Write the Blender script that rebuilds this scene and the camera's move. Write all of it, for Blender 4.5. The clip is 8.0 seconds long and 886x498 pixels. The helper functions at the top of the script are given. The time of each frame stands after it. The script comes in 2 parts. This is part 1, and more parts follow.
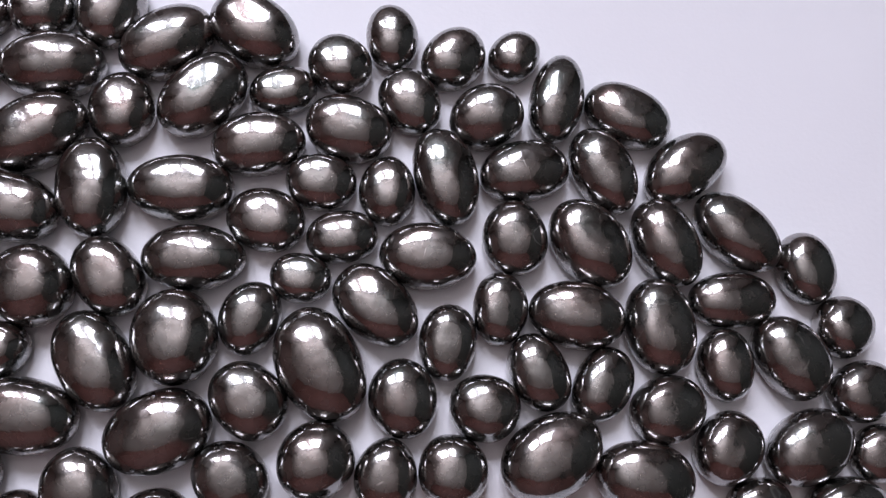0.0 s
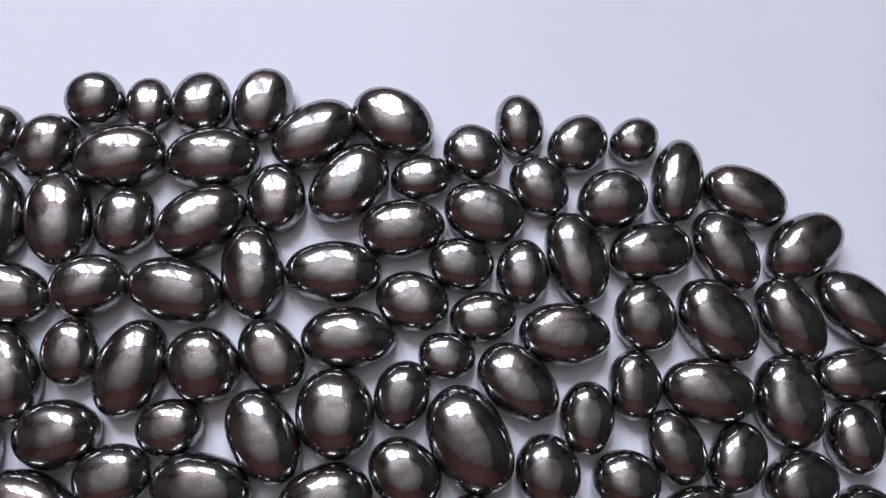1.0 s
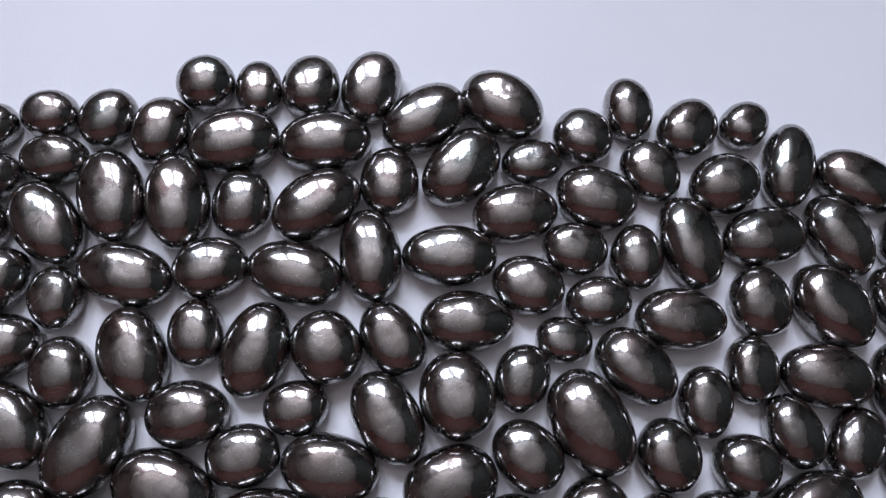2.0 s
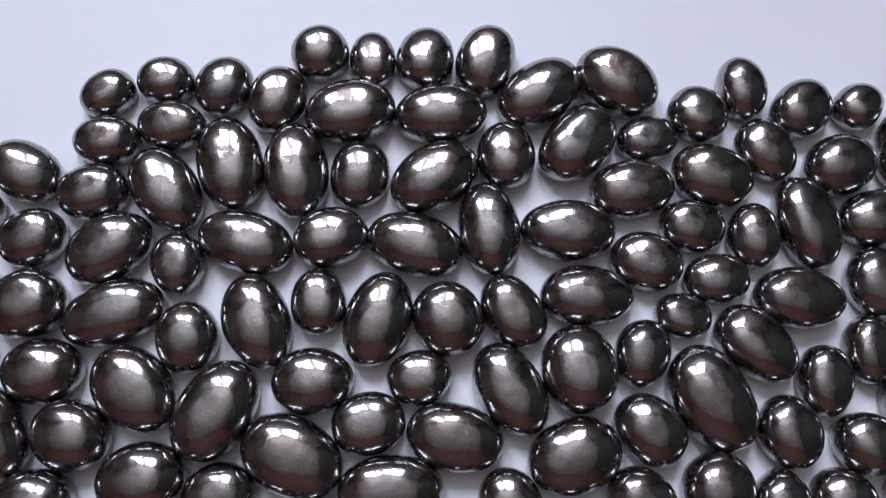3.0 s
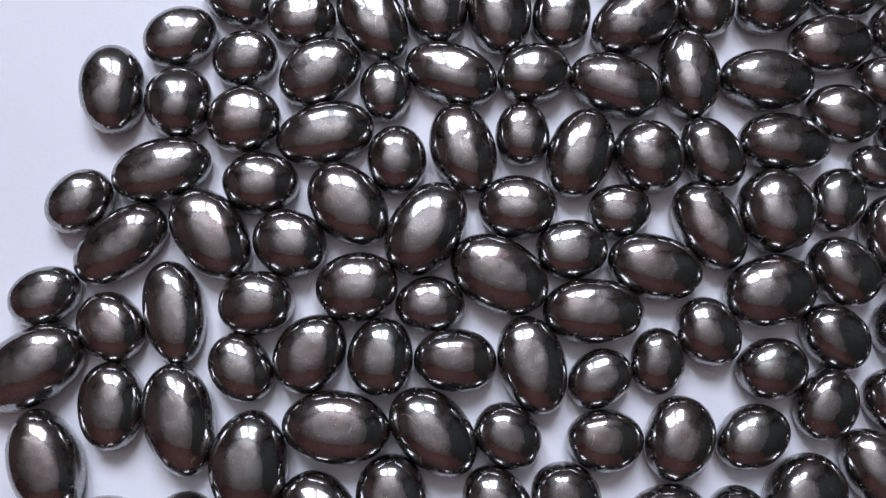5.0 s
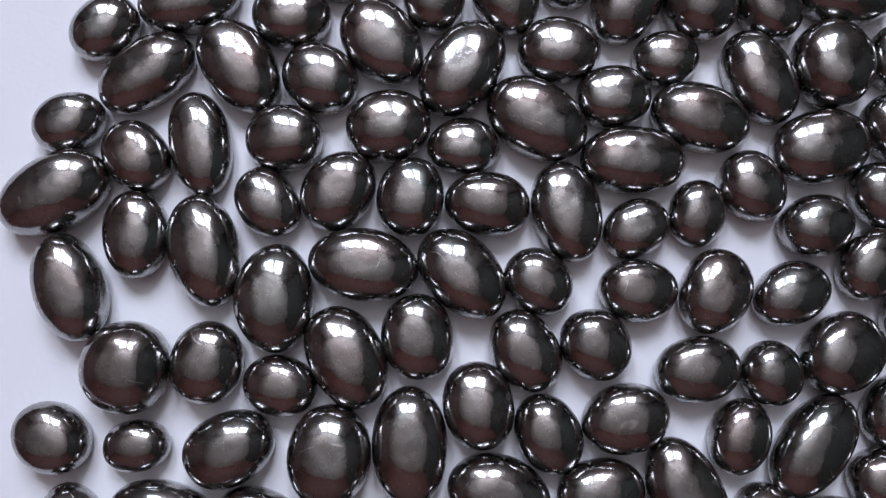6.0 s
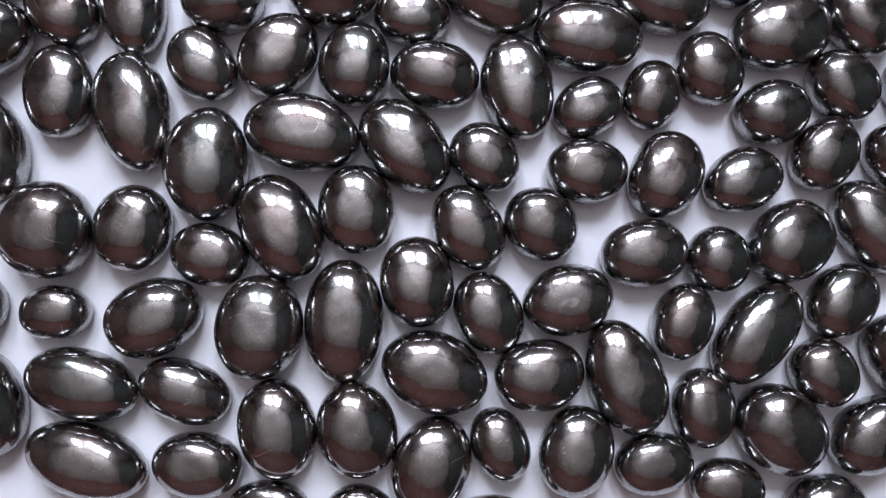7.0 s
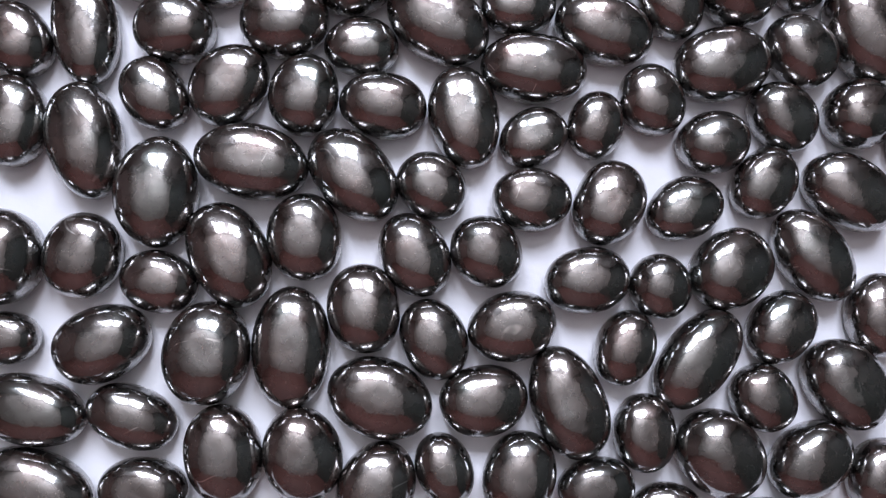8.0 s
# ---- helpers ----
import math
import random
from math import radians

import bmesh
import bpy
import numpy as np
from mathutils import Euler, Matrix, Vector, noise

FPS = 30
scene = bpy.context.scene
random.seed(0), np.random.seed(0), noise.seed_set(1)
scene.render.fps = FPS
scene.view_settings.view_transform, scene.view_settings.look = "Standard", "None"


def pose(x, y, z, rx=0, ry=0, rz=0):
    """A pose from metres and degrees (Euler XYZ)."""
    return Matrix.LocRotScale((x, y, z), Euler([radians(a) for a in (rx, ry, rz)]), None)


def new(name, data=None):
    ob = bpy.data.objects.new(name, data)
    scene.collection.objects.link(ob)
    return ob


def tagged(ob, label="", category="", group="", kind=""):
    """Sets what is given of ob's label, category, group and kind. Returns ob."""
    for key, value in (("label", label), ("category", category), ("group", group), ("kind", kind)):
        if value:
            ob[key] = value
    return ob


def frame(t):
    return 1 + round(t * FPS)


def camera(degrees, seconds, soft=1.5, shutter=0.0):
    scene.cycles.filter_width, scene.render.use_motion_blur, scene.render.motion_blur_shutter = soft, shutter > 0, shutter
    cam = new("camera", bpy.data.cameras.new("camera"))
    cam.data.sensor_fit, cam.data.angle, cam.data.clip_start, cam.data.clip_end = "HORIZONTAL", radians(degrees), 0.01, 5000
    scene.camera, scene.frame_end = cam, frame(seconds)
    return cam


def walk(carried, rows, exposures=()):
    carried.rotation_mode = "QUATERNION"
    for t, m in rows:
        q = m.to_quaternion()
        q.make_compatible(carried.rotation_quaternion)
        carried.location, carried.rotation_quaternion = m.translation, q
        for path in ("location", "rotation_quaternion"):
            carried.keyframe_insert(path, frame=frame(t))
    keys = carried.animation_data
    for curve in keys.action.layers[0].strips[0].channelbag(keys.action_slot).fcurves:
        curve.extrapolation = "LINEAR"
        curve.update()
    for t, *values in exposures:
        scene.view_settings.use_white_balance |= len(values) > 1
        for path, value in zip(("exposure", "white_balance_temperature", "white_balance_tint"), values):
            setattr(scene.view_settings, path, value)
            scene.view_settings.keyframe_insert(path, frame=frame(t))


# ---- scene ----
# A scatter of polished dark cabochons on a white table beside a window.
# ---- camera ----
cam = camera(62.0, 8.0, soft=1.25)
walk(cam, [
    (0, pose(0.0780, -0.0057, 0.1436, 17.61, -4.42, -2.67)),
    (0.3, pose(0.0760, -0.0053, 0.1450, 18.91, -3.89, -2.43)),
    (0.5, pose(0.0728, -0.0036, 0.1460, 18.65, -3.59, -2.49)),
    (0.8, pose(0.0622, 0.0032, 0.1532, 18.20, -2.76, -2.34)),
    (1, pose(0.0555, 0.0027, 0.1554, 19.70, -1.97, -2.27)),
    (1.2, pose(0.0497, 0.0047, 0.1573, 19.04, -1.82, -2.33)),
    (2.3, pose(0.0270, 0.0049, 0.1548, 17.07, -1.10, -1.24)),
    (2.5, pose(0.0214, 0.0035, 0.1530, 16.45, -1.33, -0.90)),
    (2.7, pose(0.0132, 0.0013, 0.1535, 17.36, -2.13, -0.87)),
    (3, pose(0.0076, 0.0024, 0.1554, 16.76, -1.43, -0.56)),
    (3.5, pose(0.0000, 0.0000, 0.1554, 16.31, -1.89, -0.27)),
    (4, pose(-0.0117, -0.0069, 0.1562, 15.57, -1.85, 0.26)),
    (4.3, pose(-0.0227, -0.0139, 0.1564, 15.63, -1.96, 0.86)),
    (4.5, pose(-0.0258, -0.0184, 0.1541, 14.42, -1.24, 1.93)),
    (4.7, pose(-0.0287, -0.0214, 0.1535, 14.08, -1.27, 2.32)),
    (5.8, pose(-0.0329, -0.0358, 0.1463, 8.09, 0.18, 4.75)),
    (6, pose(-0.0329, -0.0431, 0.1444, 8.46, -0.11, 5.27)),
    (6.2, pose(-0.0326, -0.0477, 0.1447, 7.95, 0.01, 5.60)),
    (6.5, pose(-0.0310, -0.0520, 0.1417, 6.24, -0.79, 6.27)),
    (6.8, pose(-0.0270, -0.0564, 0.1387, 5.34, -1.52, 6.78)),
    (7, pose(-0.0251, -0.0591, 0.1366, 5.96, -2.38, 6.99)),
    (7.3, pose(-0.0223, -0.0581, 0.1370, 6.42, -3.00, 6.94)),
    (7.5, pose(-0.0206, -0.0579, 0.1367, 6.54, -2.80, 6.98)),
    (7.8, pose(-0.0204, -0.0586, 0.1368, 6.72, -3.72, 7.05)),
    (8, pose(-0.0171, -0.0557, 0.1397, 6.94, -2.98, 7.04)),
], exposures=[(0, 0.1, 6850, 13), (0.5, 0.04, 6800, 10), (1, -0.08, 6500, 9), (2.5, -0.14, 6440, 8), (3.3, -0.08, 6380, 8), (4.2, 0.0, 6380, 8), (6, -0.02, 6430, 8), (6.5, 0.12, 6440, 8), (7, 0.2, 6460, 8), (7.8, 0.28, 6480, 8), (8, 0.42, 6500, 8)])

# ---- light: daylight from the two window panes ----
world = bpy.data.worlds.new("sky")
world.use_nodes = True
scene.world = world
sky = world.node_tree.nodes.new("ShaderNodeTexSky")
sky.sky_type, sky.sun_disc = "NISHITA", False
sky.sun_elevation, sky.sun_rotation = radians(40), radians(150)
world.node_tree.links.new(sky.outputs[0], world.node_tree.nodes["Background"].inputs[0])
world.node_tree.nodes["Background"].inputs[1].default_value = 0.1

ROOM_W, ROOM_E, ROOM_S, ROOM_N = -2.1, 1.1, -1.1, 1.0
FLOOR, CEIL = -0.75, 1.98
WIN_X, PANE_W, MULLION, WIN_LOW, WIN_TOP = -0.27, 0.45, 0.15, 0.82, 1.84


def pane_lamp(x):
    lamp = bpy.data.lights.new("window_daylight", "AREA")
    lamp.shape, lamp.size, lamp.size_y = "RECTANGLE", PANE_W - 0.02, WIN_TOP - WIN_LOW - 0.02
    lamp.energy, lamp.color = 27.0, (0.765, 0.808, 1.0)
    ob = new("window_daylight", lamp)
    ob.matrix_world = pose(x, ROOM_N + 0.06, (WIN_LOW + WIN_TOP) / 2, -90)


pane_lamp(WIN_X - (PANE_W + MULLION) / 2)
pane_lamp(WIN_X + (PANE_W + MULLION) / 2)


# ---- materials ----
def material(name, colour, rough, ior=1.5):
    m = bpy.data.materials.new(name)
    m.use_nodes = True
    b = m.node_tree.nodes["Principled BSDF"]
    b.inputs["Base Color"].default_value = (*colour, 1)
    b.inputs["Roughness"].default_value = rough
    b.inputs["IOR"].default_value = ior
    return m, m.node_tree.nodes, m.node_tree.links, b


def noise_node(n, l, scale, detail=4, out="Object"):
    co = n.new("ShaderNodeTexCoord")
    t = n.new("ShaderNodeTexNoise")
    t.inputs["Scale"].default_value, t.inputs["Detail"].default_value = scale, detail
    l.new(co.outputs[out], t.inputs["Vector"])
    return t


def ramp(n, l, source, stops):
    r = n.new("ShaderNodeValToRGB")
    while len(r.color_ramp.elements) < len(stops):
        r.color_ramp.elements.new(0.5)
    for e, (at, c) in zip(r.color_ramp.elements, stops):
        e.position, e.color = at, (*c, 1)
    l.new(source, r.inputs[0])
    return r


def bump(n, l, b, source, strength, distance, onto=None):
    k = n.new("ShaderNodeBump")
    k.inputs["Strength"].default_value, k.inputs["Distance"].default_value = strength, distance
    l.new(source, k.inputs["Height"])
    if onto:
        l.new(onto.outputs[0], k.inputs["Normal"])
    l.new(k.outputs[0], b.inputs["Normal"])
    return k


def painted(name, low, high, scale, rough=0.7):
    m, n, l, b = material(name, low, rough)
    t = noise_node(n, l, scale, 6)
    r = ramp(n, l, t.outputs["Fac"], [(0.3, low), (0.7, high)])
    l.new(r.outputs[0], b.inputs["Base Color"])
    f = noise_node(n, l, scale * 40, 3)
    bump(n, l, b, f.outputs["Fac"], 0.2, 0.002)
    return m


def stone_material(name, rough, scuffs):
    m, n, l, b = material(name, (0.098, 0.092, 0.085), 0.3)
    b.inputs["Metallic"].default_value = 1.0
    info = n.new("ShaderNodeObjectInfo")
    co = n.new("ShaderNodeTexCoord")
    shift = n.new("ShaderNodeVectorMath")
    shift.operation = "MULTIPLY_ADD"
    l.new(info.outputs["Random"], shift.inputs[0])
    shift.inputs[1].default_value = (3.1, 5.7, 2.3)
    l.new(co.outputs["Object"], shift.inputs[2])

    def tex(scale, detail=3):
        t = n.new("ShaderNodeTexNoise")
        t.inputs["Scale"].default_value, t.inputs["Detail"].default_value = scale, detail
        l.new(shift.outputs[0], t.inputs["Vector"])
        return t

    # dark body with dim rusty and greenish clouds
    cloud = tex(120, 4)
    tone = ramp(n, l, cloud.outputs["Color"], [(0.3, (0.08, 0.102, 0.088)), (0.46, (0.11, 0.104, 0.096)), (0.58, (0.125, 0.102, 0.091)), (0.75, (0.165, 0.096, 0.08))])
    # small pale inclusions
    specks = tex(1100, 5)
    speck = n.new("ShaderNodeMapRange")
    speck.inputs["From Min"].default_value, speck.inputs["From Max"].default_value = 0.67, 0.76
    l.new(specks.outputs["Fac"], speck.inputs["Value"])
    mix = n.new("ShaderNodeMix")
    mix.data_type = "RGBA"
    mix.inputs[7].default_value = (0.26, 0.23, 0.2, 1)
    l.new(speck.outputs[0], mix.inputs[0])
    l.new(tone.outputs[0], mix.inputs[6])
    # stray hairline scratches
    hair = tex(75, 1)
    off = n.new("ShaderNodeMath")
    off.operation = "SUBTRACT"
    off.inputs[1].default_value = 0.47
    l.new(hair.outputs["Fac"], off.inputs[0])
    size = n.new("ShaderNodeMath")
    size.operation = "ABSOLUTE"
    l.new(off.outputs[0], size.inputs[0])
    thin = n.new("ShaderNodeMapRange")
    thin.inputs["From Min"].default_value, thin.inputs["From Max"].default_value = 0.002, 0.007
    thin.inputs["To Min"].default_value, thin.inputs["To Max"].default_value = 1.0, 0.0
    l.new(size.outputs[0], thin.inputs["Value"])
    broken = tex(210, 2)
    keep = n.new("ShaderNodeMapRange")
    keep.inputs["From Min"].default_value, keep.inputs["From Max"].default_value = 0.6, 0.68
    l.new(broken.outputs["Fac"], keep.inputs["Value"])
    scratch = n.new("ShaderNodeMath")
    scratch.operation = "MULTIPLY"
    l.new(thin.outputs[0], scratch.inputs[0])
    l.new(keep.outputs[0], scratch.inputs[1])
    scuffed = n.new("ShaderNodeMix")
    scuffed.data_type = "RGBA"
    scuffed.inputs[7].default_value = (0.4, 0.38, 0.35, 1)
    l.new(scratch.outputs[0], scuffed.inputs[0])
    l.new(mix.outputs[2], scuffed.inputs[6])
    l.new(scuffed.outputs[2], b.inputs["Base Color"])
    wear = tex(420, 4)
    rr = n.new("ShaderNodeMapRange")
    rr.inputs["From Min"].default_value, rr.inputs["From Max"].default_value = 0.3, 0.75
    rr.inputs["To Min"].default_value, rr.inputs["To Max"].default_value = 0.2, 0.36
    l.new(wear.outputs["Fac"], rr.inputs["Value"])
    l.new(rr.outputs[0], b.inputs["Roughness"])
    b.inputs["Coat Weight"].default_value = 1.0
    b.inputs["Coat IOR"].default_value = 2.85
    # the polish is hazier in worn patches
    haze = tex(150, 3)
    hz = n.new("ShaderNodeMapRange")
    hz.inputs["From Min"].default_value, hz.inputs["From Max"].default_value = 0.35, 0.7
    hz.inputs["To Min"].default_value, hz.inputs["To Max"].default_value = rough, rough + 0.03
    l.new(haze.outputs["Fac"], hz.inputs["Value"])
    l.new(hz.outputs[0], b.inputs["Coat Roughness"])
    # waviness of the hand polish, then scuffs and pits
    wave = tex(95, 1)
    k = bump(n, l, b, wave.outputs["Fac"], 1.0, 0.0007)
    ripple = tex(230, 1)
    k = bump(n, l, b, ripple.outputs["Fac"], 1.0, 0.0002, k)
    scuff = tex(520, 2)
    k = bump(n, l, b, scuff.outputs["Fac"], 1.0, scuffs, k)
    pits = tex(1300, 4)
    k = bump(n, l, b, pits.outputs["Fac"], 0.3, 0.00003, k)
    l.new(k.outputs[0], b.inputs["Coat Normal"])
    return m


def table_material():
    m, n, l, b = material("white_table_surface", (0.8, 0.8, 0.82), 0.55)
    t = noise_node(n, l, 9, 5)
    r = ramp(n, l, t.outputs["Fac"], [(0.3, (0.78, 0.775, 0.8)), (0.7, (0.84, 0.84, 0.855))])
    l.new(r.outputs[0], b.inputs["Base Color"])
    f = noise_node(n, l, 900, 4)
    bump(n, l, b, f.outputs["Fac"], 0.12, 0.0003)
    return m


STONE = stone_material("polished_black_stone", 0.065, 0.00004)
EDGE = stone_material("ground_black_stone_edge", 0.05, 0.0001)
WHITE = table_material()
CEILING = painted("ceiling_paint", (0.45, 0.402, 0.352), (0.52, 0.464, 0.407), 2)
CREAM = painted("pale_wall_paint", (0.42, 0.4, 0.375), (0.47, 0.45, 0.42), 1.5)
BROWN = painted("reddish_brown_unseen_wall", (0.115, 0.044, 0.034), (0.145, 0.057, 0.045), 1.5)
DULL = painted("dark_green_unseen_wall", (0.036, 0.04, 0.033), (0.048, 0.053, 0.044), 1.5)
UMBER = painted("warm_grey_wall_paint", (0.16, 0.1, 0.085), (0.2, 0.128, 0.108), 1.5)
BOARDS = painted("dark_floor", (0.1, 0.06, 0.04), (0.15, 0.09, 0.06), 3, 0.5)
FRAME = painted("white_window_paint", (0.74, 0.74, 0.73), (0.8, 0.8, 0.79), 5, 0.4)
GLASS, _, _, gb = material("window_glass", (1, 1, 1), 0.0, 1.45)
gb.inputs["Transmission Weight"].default_value = 1.0


# ---- building helpers ----
def part(name, bm, mat, parent=None, label="", smooth=False):
    me = bpy.data.meshes.new(name)
    bm.to_mesh(me)
    bm.free()
    me.materials.append(mat)
    if smooth:
        me.polygons.foreach_set("use_smooth", [True] * len(me.polygons))
    ob = new(name, me)
    ob.parent = parent
    return tagged(ob, label)


def box(x0, x1, y0, y1, z0, z1, bevel=0.0):
    bm = bmesh.new()
    bmesh.ops.create_cube(bm, size=1)
    for v in bm.verts:
        v.co = Vector(((x0 + x1) / 2 + v.co.x * (x1 - x0), (y0 + y1) / 2 + v.co.y * (y1 - y0), (z0 + z1) / 2 + v.co.z * (z1 - z0)))
    if bevel:
        bmesh.ops.bevel(bm, geom=bm.edges[:], offset=bevel, segments=2, affect="EDGES")
    return bm


def structure(name, bm, mat, label):
    return tagged(part(name, bm, mat), label, kind="structure")


# ---- the room ----
T = 0.15
structure("floor", box(ROOM_W - T, ROOM_E + T, ROOM_S - T, ROOM_N + T, FLOOR - T, FLOOR), BOARDS, "dark brown floor of the room")
structure("ceiling", box(ROOM_W - T, ROOM_E + T, ROOM_S - T, ROOM_N + T, CEIL, CEIL + T), CEILING, "plain grey painted ceiling")
structure("wall_west", box(ROOM_W - T, ROOM_W, ROOM_S, ROOM_N, FLOOR, CEIL), UMBER, "warm grey brown painted side wall")
# added unseen wall, dark and close, to darken reflections on the right
structure("added_wall_east", box(ROOM_E, ROOM_E + T, ROOM_S, ROOM_N, FLOOR, CEIL), DULL, "unseen dark green side wall added to darken reflections")
# added unseen wall that gives the stones their brown lower reflections
structure("added_wall_south", box(ROOM_W - T, ROOM_E + T, ROOM_S - T, ROOM_S, FLOOR, CEIL), BROWN, "unseen reddish brown back wall added to tint reflections")
x0, x1 = WIN_X - PANE_W - MULLION / 2, WIN_X + PANE_W + MULLION / 2
wall = box(ROOM_W - T, x0, ROOM_N, ROOM_N + T, FLOOR, CEIL)
for b in ((x1, ROOM_E + T, FLOOR, CEIL), (x0, x1, FLOOR, WIN_LOW), (x0, x1, WIN_TOP, CEIL)):
    more = box(b[0], b[1], ROOM_N, ROOM_N + T, b[2], b[3])
    me = bpy.data.meshes.new("piece")
    more.to_mesh(me)
    wall.from_mesh(me)
    bpy.data.meshes.remove(me)
    more.free()
structure("wall_north", wall, CREAM, "pale painted wall with the window opening")

window = tagged(new("window_1"), "white painted window with two bright panes", "window", kind="structure")
y0, y1 = ROOM_N + 0.07, ROOM_N + 0.12
for xa, xb, za, zb in ((x0, x0 + 0.01, WIN_LOW, WIN_TOP), (x1 - 0.01, x1, WIN_LOW, WIN_TOP), (x0 + 0.01, x1 - 0.01, WIN_LOW, WIN_LOW + 0.01), (x0 + 0.01, x1 - 0.01, WIN_TOP - 0.01, WIN_TOP)):
    part("window_frame", box(xa, xb, y0, y1, za, zb), FRAME, window)
part("mullion", box(WIN_X - MULLION / 2, WIN_X + MULLION / 2, ROOM_N + 0.03, y1, WIN_LOW + 0.01, WIN_TOP - 0.01, 0.004), FRAME, window)
for s in (-1, 1):
    xm = WIN_X + s * (PANE_W + MULLION) / 2
    pane = part("pane", box(xm - PANE_W / 2 + 0.012, xm + PANE_W / 2 - 0.012, y0 + 0.02, y0 + 0.026, WIN_LOW + 0.012, WIN_TOP - 0.012), GLASS, window, "clear glass pane")
    pane.visible_shadow = False
part("window_sill", box(x0 - 0.03, x1 + 0.03, ROOM_N - 0.03, ROOM_N - 0.002, WIN_LOW - 0.04, WIN_LOW - 0.004, 0.004), FRAME, window)

# ---- the table ----
table = tagged(new("table"), "white table with a plain matte top", "table")
table.location = (0, 0, FLOOR)
part("tabletop", box(-0.8, 0.8, -0.55, 0.55, -FLOOR - 0.03, -FLOOR, 0.003), WHITE, table)
for lx in (-0.74, 0.74):
    for ly in (-0.49, 0.49):
        part("leg", box(lx - 0.025, lx + 0.025, ly - 0.025, ly + 0.025, 0, -FLOOR - 0.03, 0.003), WHITE, table)

# ---- the stones ----
SIDES = 48
FOOT, GIRDLE = 0.84, 0.38  # radius of the flat foot, and the height of the widest ring, as shares
count = 0


def describe(length, width):
    size = "small" if length < 14.0 else "large" if length > 19.0 else "medium-sized"
    ratio = length / width
    form = "nearly round" if ratio < 1.14 else "long oval" if ratio > 1.42 else "oval"
    return f"{size} {form} polished black cabochon stone lying on the white table"


def shell(name, verts, rings, first, last, mat, parent):
    """A stack of rings, with a fan to a first or a last point."""
    faces = []
    start = 1 if first else 0
    for k in range(SIDES):
        j = (k + 1) % SIDES
        if first:
            faces.append((0, 1 + j, 1 + k))
        for i in range(rings - 1):
            p = start + i * SIDES
            faces.append((p + k, p + j, p + SIDES + j, p + SIDES + k))
        if last:
            p = start + (rings - 1) * SIDES
            faces.append((p + k, p + j, len(verts) - 1))
    me = bpy.data.meshes.new(name)
    me.from_pydata(verts, [], faces)
    me.polygons.foreach_set("use_smooth", [True] * len(faces))
    me.materials.append(mat)
    ob = new(name, me)
    ob.parent = parent
    return ob


def cabochon(x, y, length, width, turn):
    """One domed stone on its ground base; millimetres and degrees."""
    global count
    count += 1
    rnd = random.Random(count * 7919)
    a, b, h = length / 2000, width / 2000, width / 1000 * rnd.uniform(0.59, 0.67)
    lean, skew = rnd.uniform(-0.14, 0.14), rnd.uniform(-0.12, 0.12)
    square, full = rnd.uniform(1.95, 2.16), rnd.uniform(0.68, 0.84)
    lump, phase = rnd.uniform(0.0, 0.018), rnd.uniform(0, 6.28)
    egg, turned = rnd.uniform(0.0, 0.03), rnd.uniform(0, 6.28)

    def ring(r, z):
        rise = max(0.0, z - GIRDLE) * (1 - r * r)
        out = []
        for k in range(SIDES):
            t = 2 * math.pi * k / SIDES
            c, s = math.cos(t), math.sin(t)
            e = r / (abs(c) ** square + abs(s) ** square) ** (1 / square) * (1 + lump * math.cos(3 * t + phase) + egg * r * math.cos(t + turned) * math.cos(t))
            out.append((a * (e * c + lean * rise), b * (e * s + skew * rise), h * z))
        return out

    stone = new("cabochon")
    stone.matrix_world = pose(x / 1000, y / 1000, 0.0, 0, 0, turn)
    belly = [(FOOT + (1 - FOOT) * math.sin(radians(q)), GIRDLE * (1 - math.cos(radians(q)))) for q in (0, 20, 40, 60, 75, 90)]
    low = [(0, 0, 0)] + [v for r, z in belly for v in ring(r, z)]
    shell("base", low, len(belly), True, False, EDGE, stone)
    steps = [(math.cos(radians(6 * k)) ** full, GIRDLE + (1 - GIRDLE) * math.sin(radians(6 * k))) for k in range(15)]
    high = [v for r, z in steps for v in ring(r, z)] + [(a * lean * 0.58, b * skew * 0.58, h)]
    shell("dome", high, len(steps), False, True, STONE, stone)
    return tagged(stone, describe(length, width), "gemstone", "cabochons spread on the table")


cabochon(-16.3, 95.8, 13.8, 13.4, 27)
cabochon(-4.1, 94.6, 13.9, 10.8, -87)
cabochon(8.2, 94.4, 15.4, 13.5, 81)
cabochon(22.2, 94.0, 18.1, 13.6, 72)
cabochon(-64.1, 85.5, 13.0, 10.8, 40)
cabochon(-51.2, 88.7, 13.3, 11.4, 2)
cabochon(-38.0, 87.4, 14.8, 12.9, 59)
cabochon(-25.4, 83.9, 16.0, 13.2, 71)
cabochon(-8.8, 80.6, 20.7, 14.8, 11)
cabochon(11.7, 80.0, 21.2, 14.4, 5)
cabochon(34.5, 85.7, 20.9, 14.3, 33)
cabochon(52.5, 88.5, 20.2, 15.0, -34)
cabochon(70.7, 80.3, 13.9, 13.1, -31)
cabochon(82.0, 87.3, 15.4, 11.5, -88)
cabochon(95.3, 82.0, 15.9, 13.1, 47)
cabochon(108.8, 82.7, 12.3, 10.7, 51)
cabochon(-79.6, 66.3, 17.2, 12.9, -34)
cabochon(-62.8, 73.6, 14.7, 11.6, 0)
cabochon(-48.8, 77.3, 15.2, 11.6, -4)
cabochon(-35.1, 68.1, 22.2, 14.6, -78)
cabochon(-20.4, 66.3, 22.2, 14.3, -82)
cabochon(26.2, 70.1, 16.6, 13.3, 90)
cabochon(42.5, 73.0, 21.0, 14.6, 48)
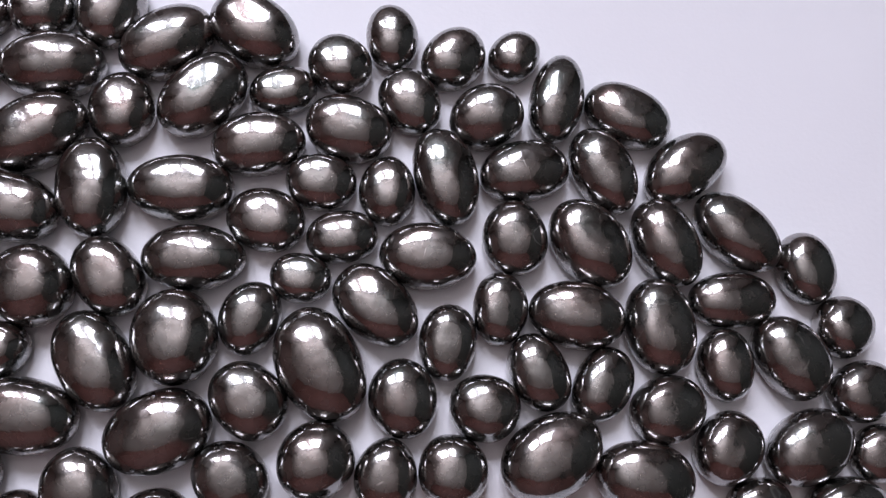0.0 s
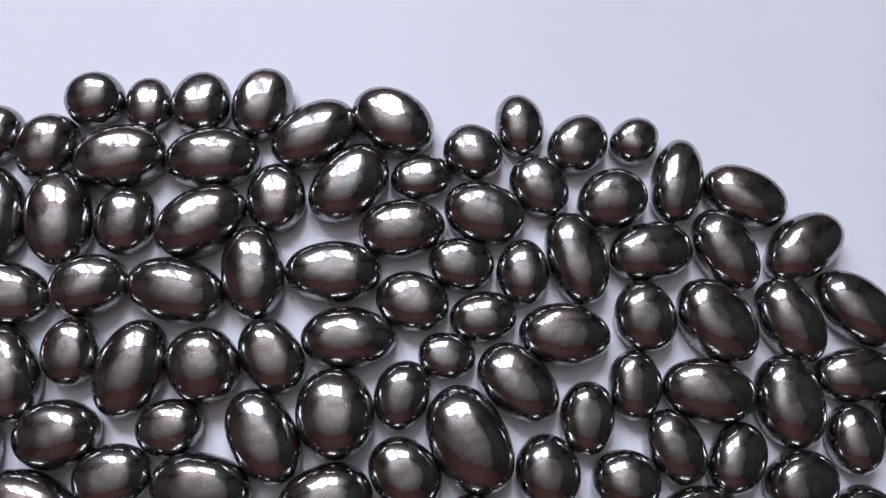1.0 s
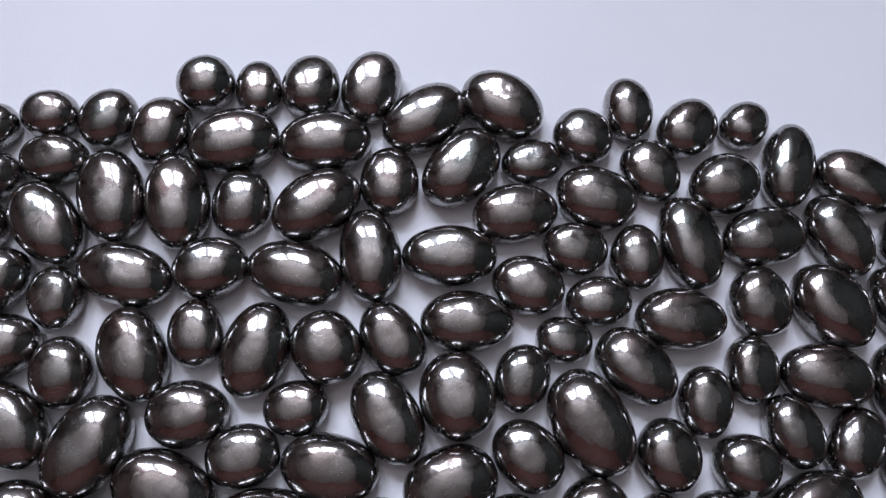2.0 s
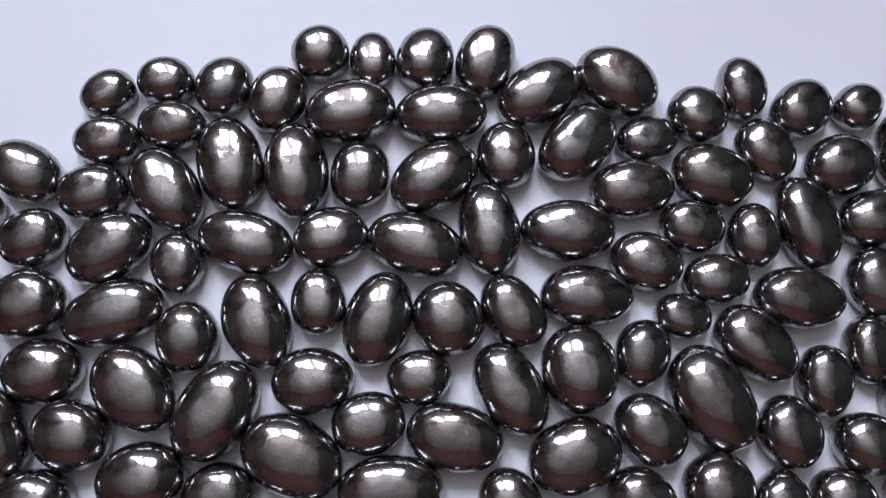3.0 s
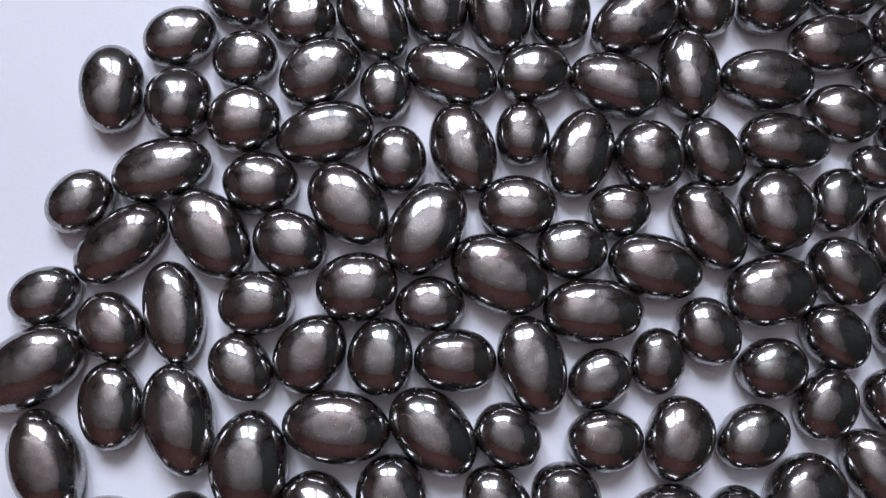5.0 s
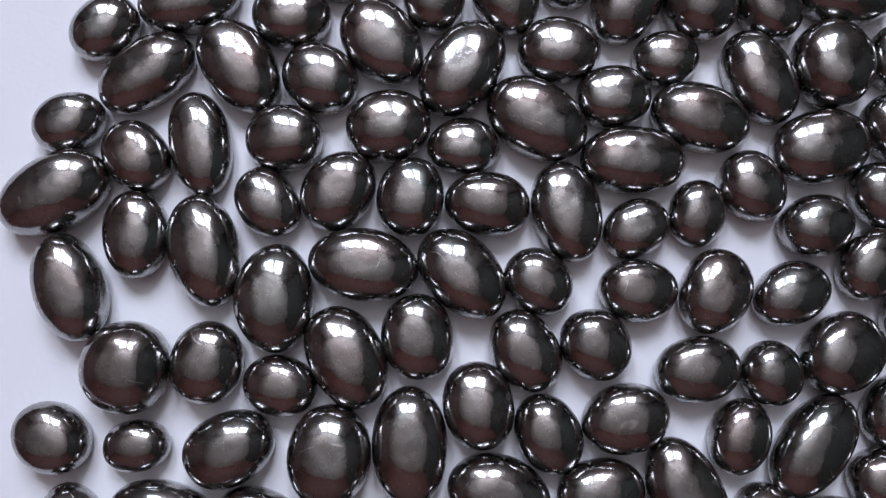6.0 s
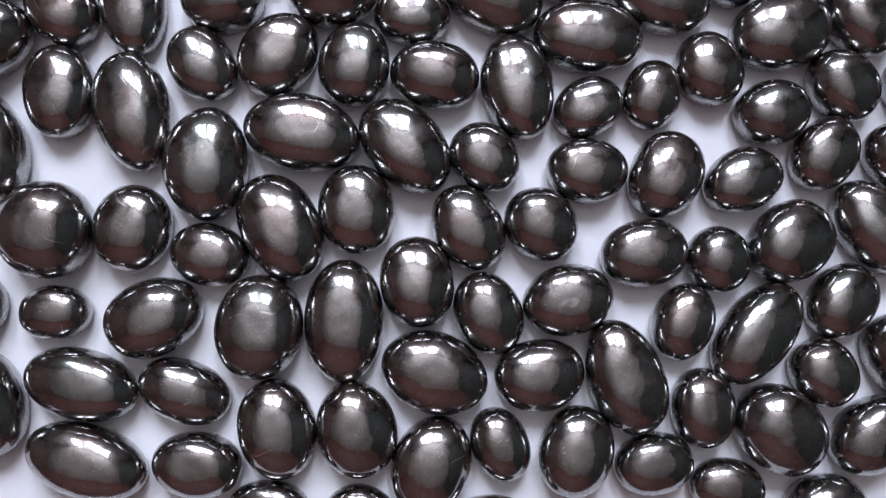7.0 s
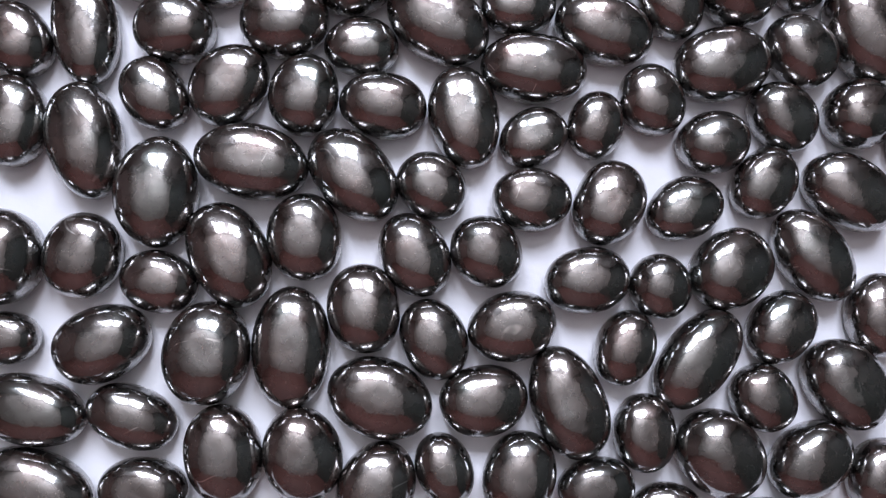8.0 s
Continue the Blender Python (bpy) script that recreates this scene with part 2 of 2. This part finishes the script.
cabochon(58.7, 74.5, 14.2, 10.8, 10)
cabochon(85.4, 71.6, 15.9, 12.7, -62)
cabochon(101.6, 67.6, 16.6, 14.0, 23)
cabochon(117.3, 72.0, 20.8, 11.8, 75)
cabochon(132.4, 67.9, 19.8, 13.5, -30)
cabochon(-90.8, 55.3, 16.5, 13.2, 33)
cabochon(-64.3, 61.3, 15.4, 12.8, 12)
cabochon(-48.6, 62.0, 21.3, 14.1, -56)
cabochon(-6.4, 65.6, 15.8, 13.2, 83)
cabochon(10.1, 64.7, 20.7, 14.6, 32)
cabochon(53.9, 61.9, 19.3, 13.4, 8)
cabochon(66.7, 53.4, 14.4, 11.8, -10)
cabochon(72.4, 65.2, 18.9, 14.3, -20)
cabochon(92.2, 54.1, 21.1, 13.2, -79)
cabochon(108.8, 55.1, 19.0, 13.2, 10)
cabochon(125.6, 55.0, 19.8, 13.0, -69)
cabochon(143.5, 55.3, 20.3, 13.1, 34)
cabochon(-103.6, 42.0, 20.3, 13.6, -83)
cabochon(-75.9, 50.9, 14.5, 12.8, 29)
cabochon(-59.3, 48.6, 19.6, 14.3, 34)
cabochon(-44.6, 45.3, 14.3, 11.4, -85)
cabochon(-30.4, 49.9, 20.8, 13.5, -17)
cabochon(-12.3, 50.8, 16.4, 13.3, 12)
cabochon(5.9, 49.2, 20.8, 13.8, -16)
cabochon(21.9, 52.8, 20.7, 13.5, -84)
cabochon(39.2, 52.3, 21.1, 13.6, -2)
cabochon(55.9, 45.4, 16.1, 13.0, -20)
cabochon(80.1, 51.2, 14.6, 11.6, 87)
cabochon(-89.0, 39.8, 16.1, 14.3, 90)
cabochon(-74.4, 36.4, 15.9, 14.6, 22)
cabochon(-56.8, 34.5, 21.3, 13.6, 18)
cabochon(-27.1, 32.7, 20.9, 14.0, -71)
cabochon(-14.4, 36.7, 14.4, 11.8, -86)
cabochon(-1.9, 32.9, 21.0, 14.0, 73)
cabochon(12.8, 32.9, 15.8, 14.6, -65)
cabochon(26.5, 34.5, 17.1, 12.4, -59)
cabochon(42.2, 37.8, 20.2, 13.2, -4)
cabochon(62.7, 33.4, 12.1, 10.0, -10)
cabochon(70.9, 41.6, 14.5, 10.9, 6)
cabochon(87.8, 37.0, 19.6, 13.5, -7)
cabochon(105.7, 40.5, 15.9, 13.3, -85)
cabochon(121.0, 38.9, 20.7, 15.0, -57)
cabochon(137.0, 38.8, 19.4, 13.2, -70)
cabochon(152.4, 40.7, 20.2, 13.5, -47)
cabochon(166.0, 32.6, 15.2, 11.8, -86)
cabochon(-90.7, 24.4, 21.3, 13.6, 21)
cabochon(-69.6, 22.6, 16.0, 13.6, -1)
cabochon(-50.8, 18.9, 20.4, 14.8, -45)
cabochon(-41.1, 29.3, 15.0, 12.7, -81)
cabochon(-15.1, 20.2, 16.4, 13.7, 4)
cabochon(6.7, 20.8, 13.2, 11.4, 10)
cabochon(25.4, 18.3, 20.3, 13.3, -61)
cabochon(39.7, 22.2, 18.5, 15.9, -81)
cabochon(53.3, 25.6, 14.5, 11.6, 73)
cabochon(77.2, 27.3, 18.9, 13.3, -45)
cabochon(91.0, 19.7, 15.2, 11.2, 81)
cabochon(101.7, 26.0, 14.7, 11.0, 84)
cabochon(116.8, 24.1, 19.5, 13.4, -12)
cabochon(133.4, 21.4, 19.3, 14.0, -87)
cabochon(149.3, 26.4, 18.0, 11.5, 2)
cabochon(171.8, 20.2, 12.9, 11.8, 55)
cabochon(-106.9, 16.6, 15.1, 12.1, 51)
cabochon(-97.0, 8.0, 20.8, 13.1, 43)
cabochon(-78.7, 11.1, 21.4, 14.2, -51)
cabochon(-62.2, 9.9, 15.9, 14.0, -29)
cabochon(-34.1, 14.4, 21.5, 15.0, 62)
cabochon(-3.5, 11.7, 15.1, 12.6, 12)
cabochon(13.8, 8.8, 19.8, 13.7, -11)
cabochon(53.5, 10.0, 15.4, 12.9, -48)
cabochon(66.6, 16.1, 22.3, 15.8, -63)
cabochon(82.0, 9.3, 15.5, 13.0, -79)
cabochon(97.4, 6.9, 13.9, 12.7, -13)
cabochon(108.3, 13.2, 15.5, 11.4, -70)
cabochon(120.7, 10.5, 15.2, 11.1, 60)
cabochon(145.7, 13.5, 14.5, 10.9, 83)
cabochon(159.2, 14.3, 17.8, 13.8, -62)
cabochon(172.9, 7.2, 14.2, 11.8, 25)
cabochon(-110.9, -3.7, 14.1, 11.8, 33)
cabochon(-84.4, -5.5, 21.7, 12.1, -73)
cabochon(-67.8, -3.0, 15.2, 13.3, 6)
cabochon(-47.6, 1.4, 17.2, 14.4, 10)
cabochon(-32.4, -1.3, 14.4, 11.5, 6)
cabochon(-18.5, 5.5, 21.1, 15.2, -25)
cabochon(1.0, -1.1, 20.3, 13.4, 2)
cabochon(24.7, -4.1, 14.5, 12.6, -61)
cabochon(37.8, 5.0, 19.7, 14.8, 21)
cabochon(50.8, -3.8, 14.8, 12.5, -44)
cabochon(65.9, -1.3, 14.4, 14.0, 60)
cabochon(78.5, -4.8, 14.1, 11.6, 86)
cabochon(90.8, -4.2, 13.2, 13.0, 77)
cabochon(109.3, -2.5, 20.3, 14.9, 29)
cabochon(132.8, 5.2, 15.1, 12.8, 23)
cabochon(143.6, -2.4, 14.5, 12.3, 51)
cabochon(159.6, -2.9, 19.1, 13.2, 28)
cabochon(174.0, -4.6, 12.5, 10.3, 32)
cabochon(-96.5, -9.2, 15.3, 12.3, -47)
cabochon(-69.6, -16.1, 14.6, 11.8, -51)
cabochon(-56.0, -12.6, 16.9, 13.8, 61)
cabochon(-41.8, -12.6, 15.5, 13.2, 90)
cabochon(-26.7, -12.5, 16.8, 12.7, -3)
cabochon(-11.2, -12.5, 20.6, 13.6, -72)
cabochon(2.5, -14.6, 13.9, 11.1, 34)
cabochon(14.3, -10.5, 13.5, 10.9, 83)
cabochon(37.4, -10.9, 14.6, 12.3, 19)
cabochon(48.1, -17.5, 15.0, 11.9, 66)
cabochon(64.8, -17.1, 19.4, 13.8, -26)
cabochon(126.6, -7.2, 18.6, 13.8, -10)
cabochon(148.2, -12.6, 12.5, 9.3, 8)
cabochon(164.7, -14.2, 15.9, 11.4, 9)
cabochon(-111.0, -18.2, 21.8, 14.8, 37)
cabochon(-94.2, -24.7, 17.0, 12.6, -80)
cabochon(-80.5, -26.6, 22.0, 13.7, -70)
cabochon(-49.5, -26.7, 21.5, 14.3, -3)
cabochon(-30.5, -26.6, 20.0, 14.0, -43)
cabochon(-15.7, -26.7, 13.8, 12.1, -37)
cabochon(3.5, -26.7, 15.0, 12.3, 4)
cabochon(18.2, -25.5, 16.8, 13.4, 72)
cabochon(33.0, -24.6, 15.7, 12.0, 31)
cabochon(-105.1, -36.2, 21.9, 13.2, -65)
cabochon(-65.8, -34.6, 21.1, 15.3, -86)
cabochon(-37.8, -39.4, 16.2, 13.8, -73)
cabochon(-17.2, -40.1, 16.4, 12.7, -55)
cabochon(-4.0, -37.8, 14.4, 13.1, -41)
cabochon(15.6, -40.7, 16.4, 12.5, 15)
cabochon(29.5, -40.1, 12.7, 11.8, -83)
cabochon(42.6, -35.1, 17.0, 14.3, 48)
cabochon(58.4, -30.4, 19.8, 13.0, -49)
cabochon(71.9, -40.1, 16.0, 11.7, 89)
cabochon(-91.8, -50.1, 17.8, 16.4, -90)
cabochon(-77.0, -47.9, 15.8, 13.6, 85)
cabochon(-62.8, -50.9, 14.0, 11.4, -8)
cabochon(-50.9, -44.4, 20.7, 14.2, -58)
cabochon(-25.2, -51.1, 16.5, 13.4, -75)
cabochon(2.4, -51.0, 16.8, 13.1, 19)
cabochon(24.0, -52.3, 14.6, 11.2, 77)
cabochon(37.7, -52.7, 21.2, 12.5, 58)
cabochon(53.3, -44.8, 14.9, 11.9, 57)
cabochon(66.1, -53.9, 18.4, 14.5, -47)
cabochon(-104.0, -64.3, 15.1, 12.6, -32)
cabochon(-88.2, -64.4, 12.6, 9.7, 8)
cabochon(-70.7, -63.2, 17.2, 13.6, 30)
cabochon(-52.0, -62.6, 18.4, 15.5, -87)
cabochon(-37.3, -59.6, 22.0, 14.2, -85)
cabochon(-11.7, -55.1, 15.1, 12.2, -60)
cabochon(-1.3, -65.0, 16.1, 13.0, 16)
cabochon(14.3, -63.6, 21.4, 13.8, -63)
cabochon(50.7, -58.3, 12.9, 11.7, -56)
cabochon(-81.3, -76.2, 19.9, 12.3, -8)
cabochon(-63.5, -75.3, 16.4, 10.9, -15)
cabochon(-20.1, -66.8, 20.0, 14.5, -11)
cabochon(6.7, -77.6, 16.5, 13.2, 80)
cabochon(29.0, -67.3, 14.4, 11.5, -80)
cabochon(43.1, -69.4, 17.6, 15.1, -43)
cabochon(60.4, -68.5, 16.9, 12.6, 43)
cabochon(-96.8, -81.3, 20.1, 12.3, -66)
cabochon(-78.2, -89.1, 21.0, 12.4, -11)
cabochon(-59.2, -87.6, 15.6, 11.4, -1)
cabochon(-46.4, -79.8, 18.0, 13.7, -69)
cabochon(-32.5, -78.3, 17.0, 14.1, -68)
cabochon(-18.7, -82.8, 17.4, 13.8, 75)
cabochon(-6.9, -78.0, 13.4, 10.3, -62)
cabochon(21.0, -78.2, 14.2, 10.9, 21)
cabochon(34.8, -80.7, 13.8, 10.0, 2)
cabochon(-46.1, -93.6, 14.5, 9.5, 4)
cabochon(-30.2, -92.7, 12.5, 9.9, 4)
cabochon(-6.8, -92.0, 15.8, 9.9, 7)
cabochon(74.3, -70.0, 14.5, 12.4, 60)
cabochon(52.6, -82.4, 15.3, 12.0, 20)
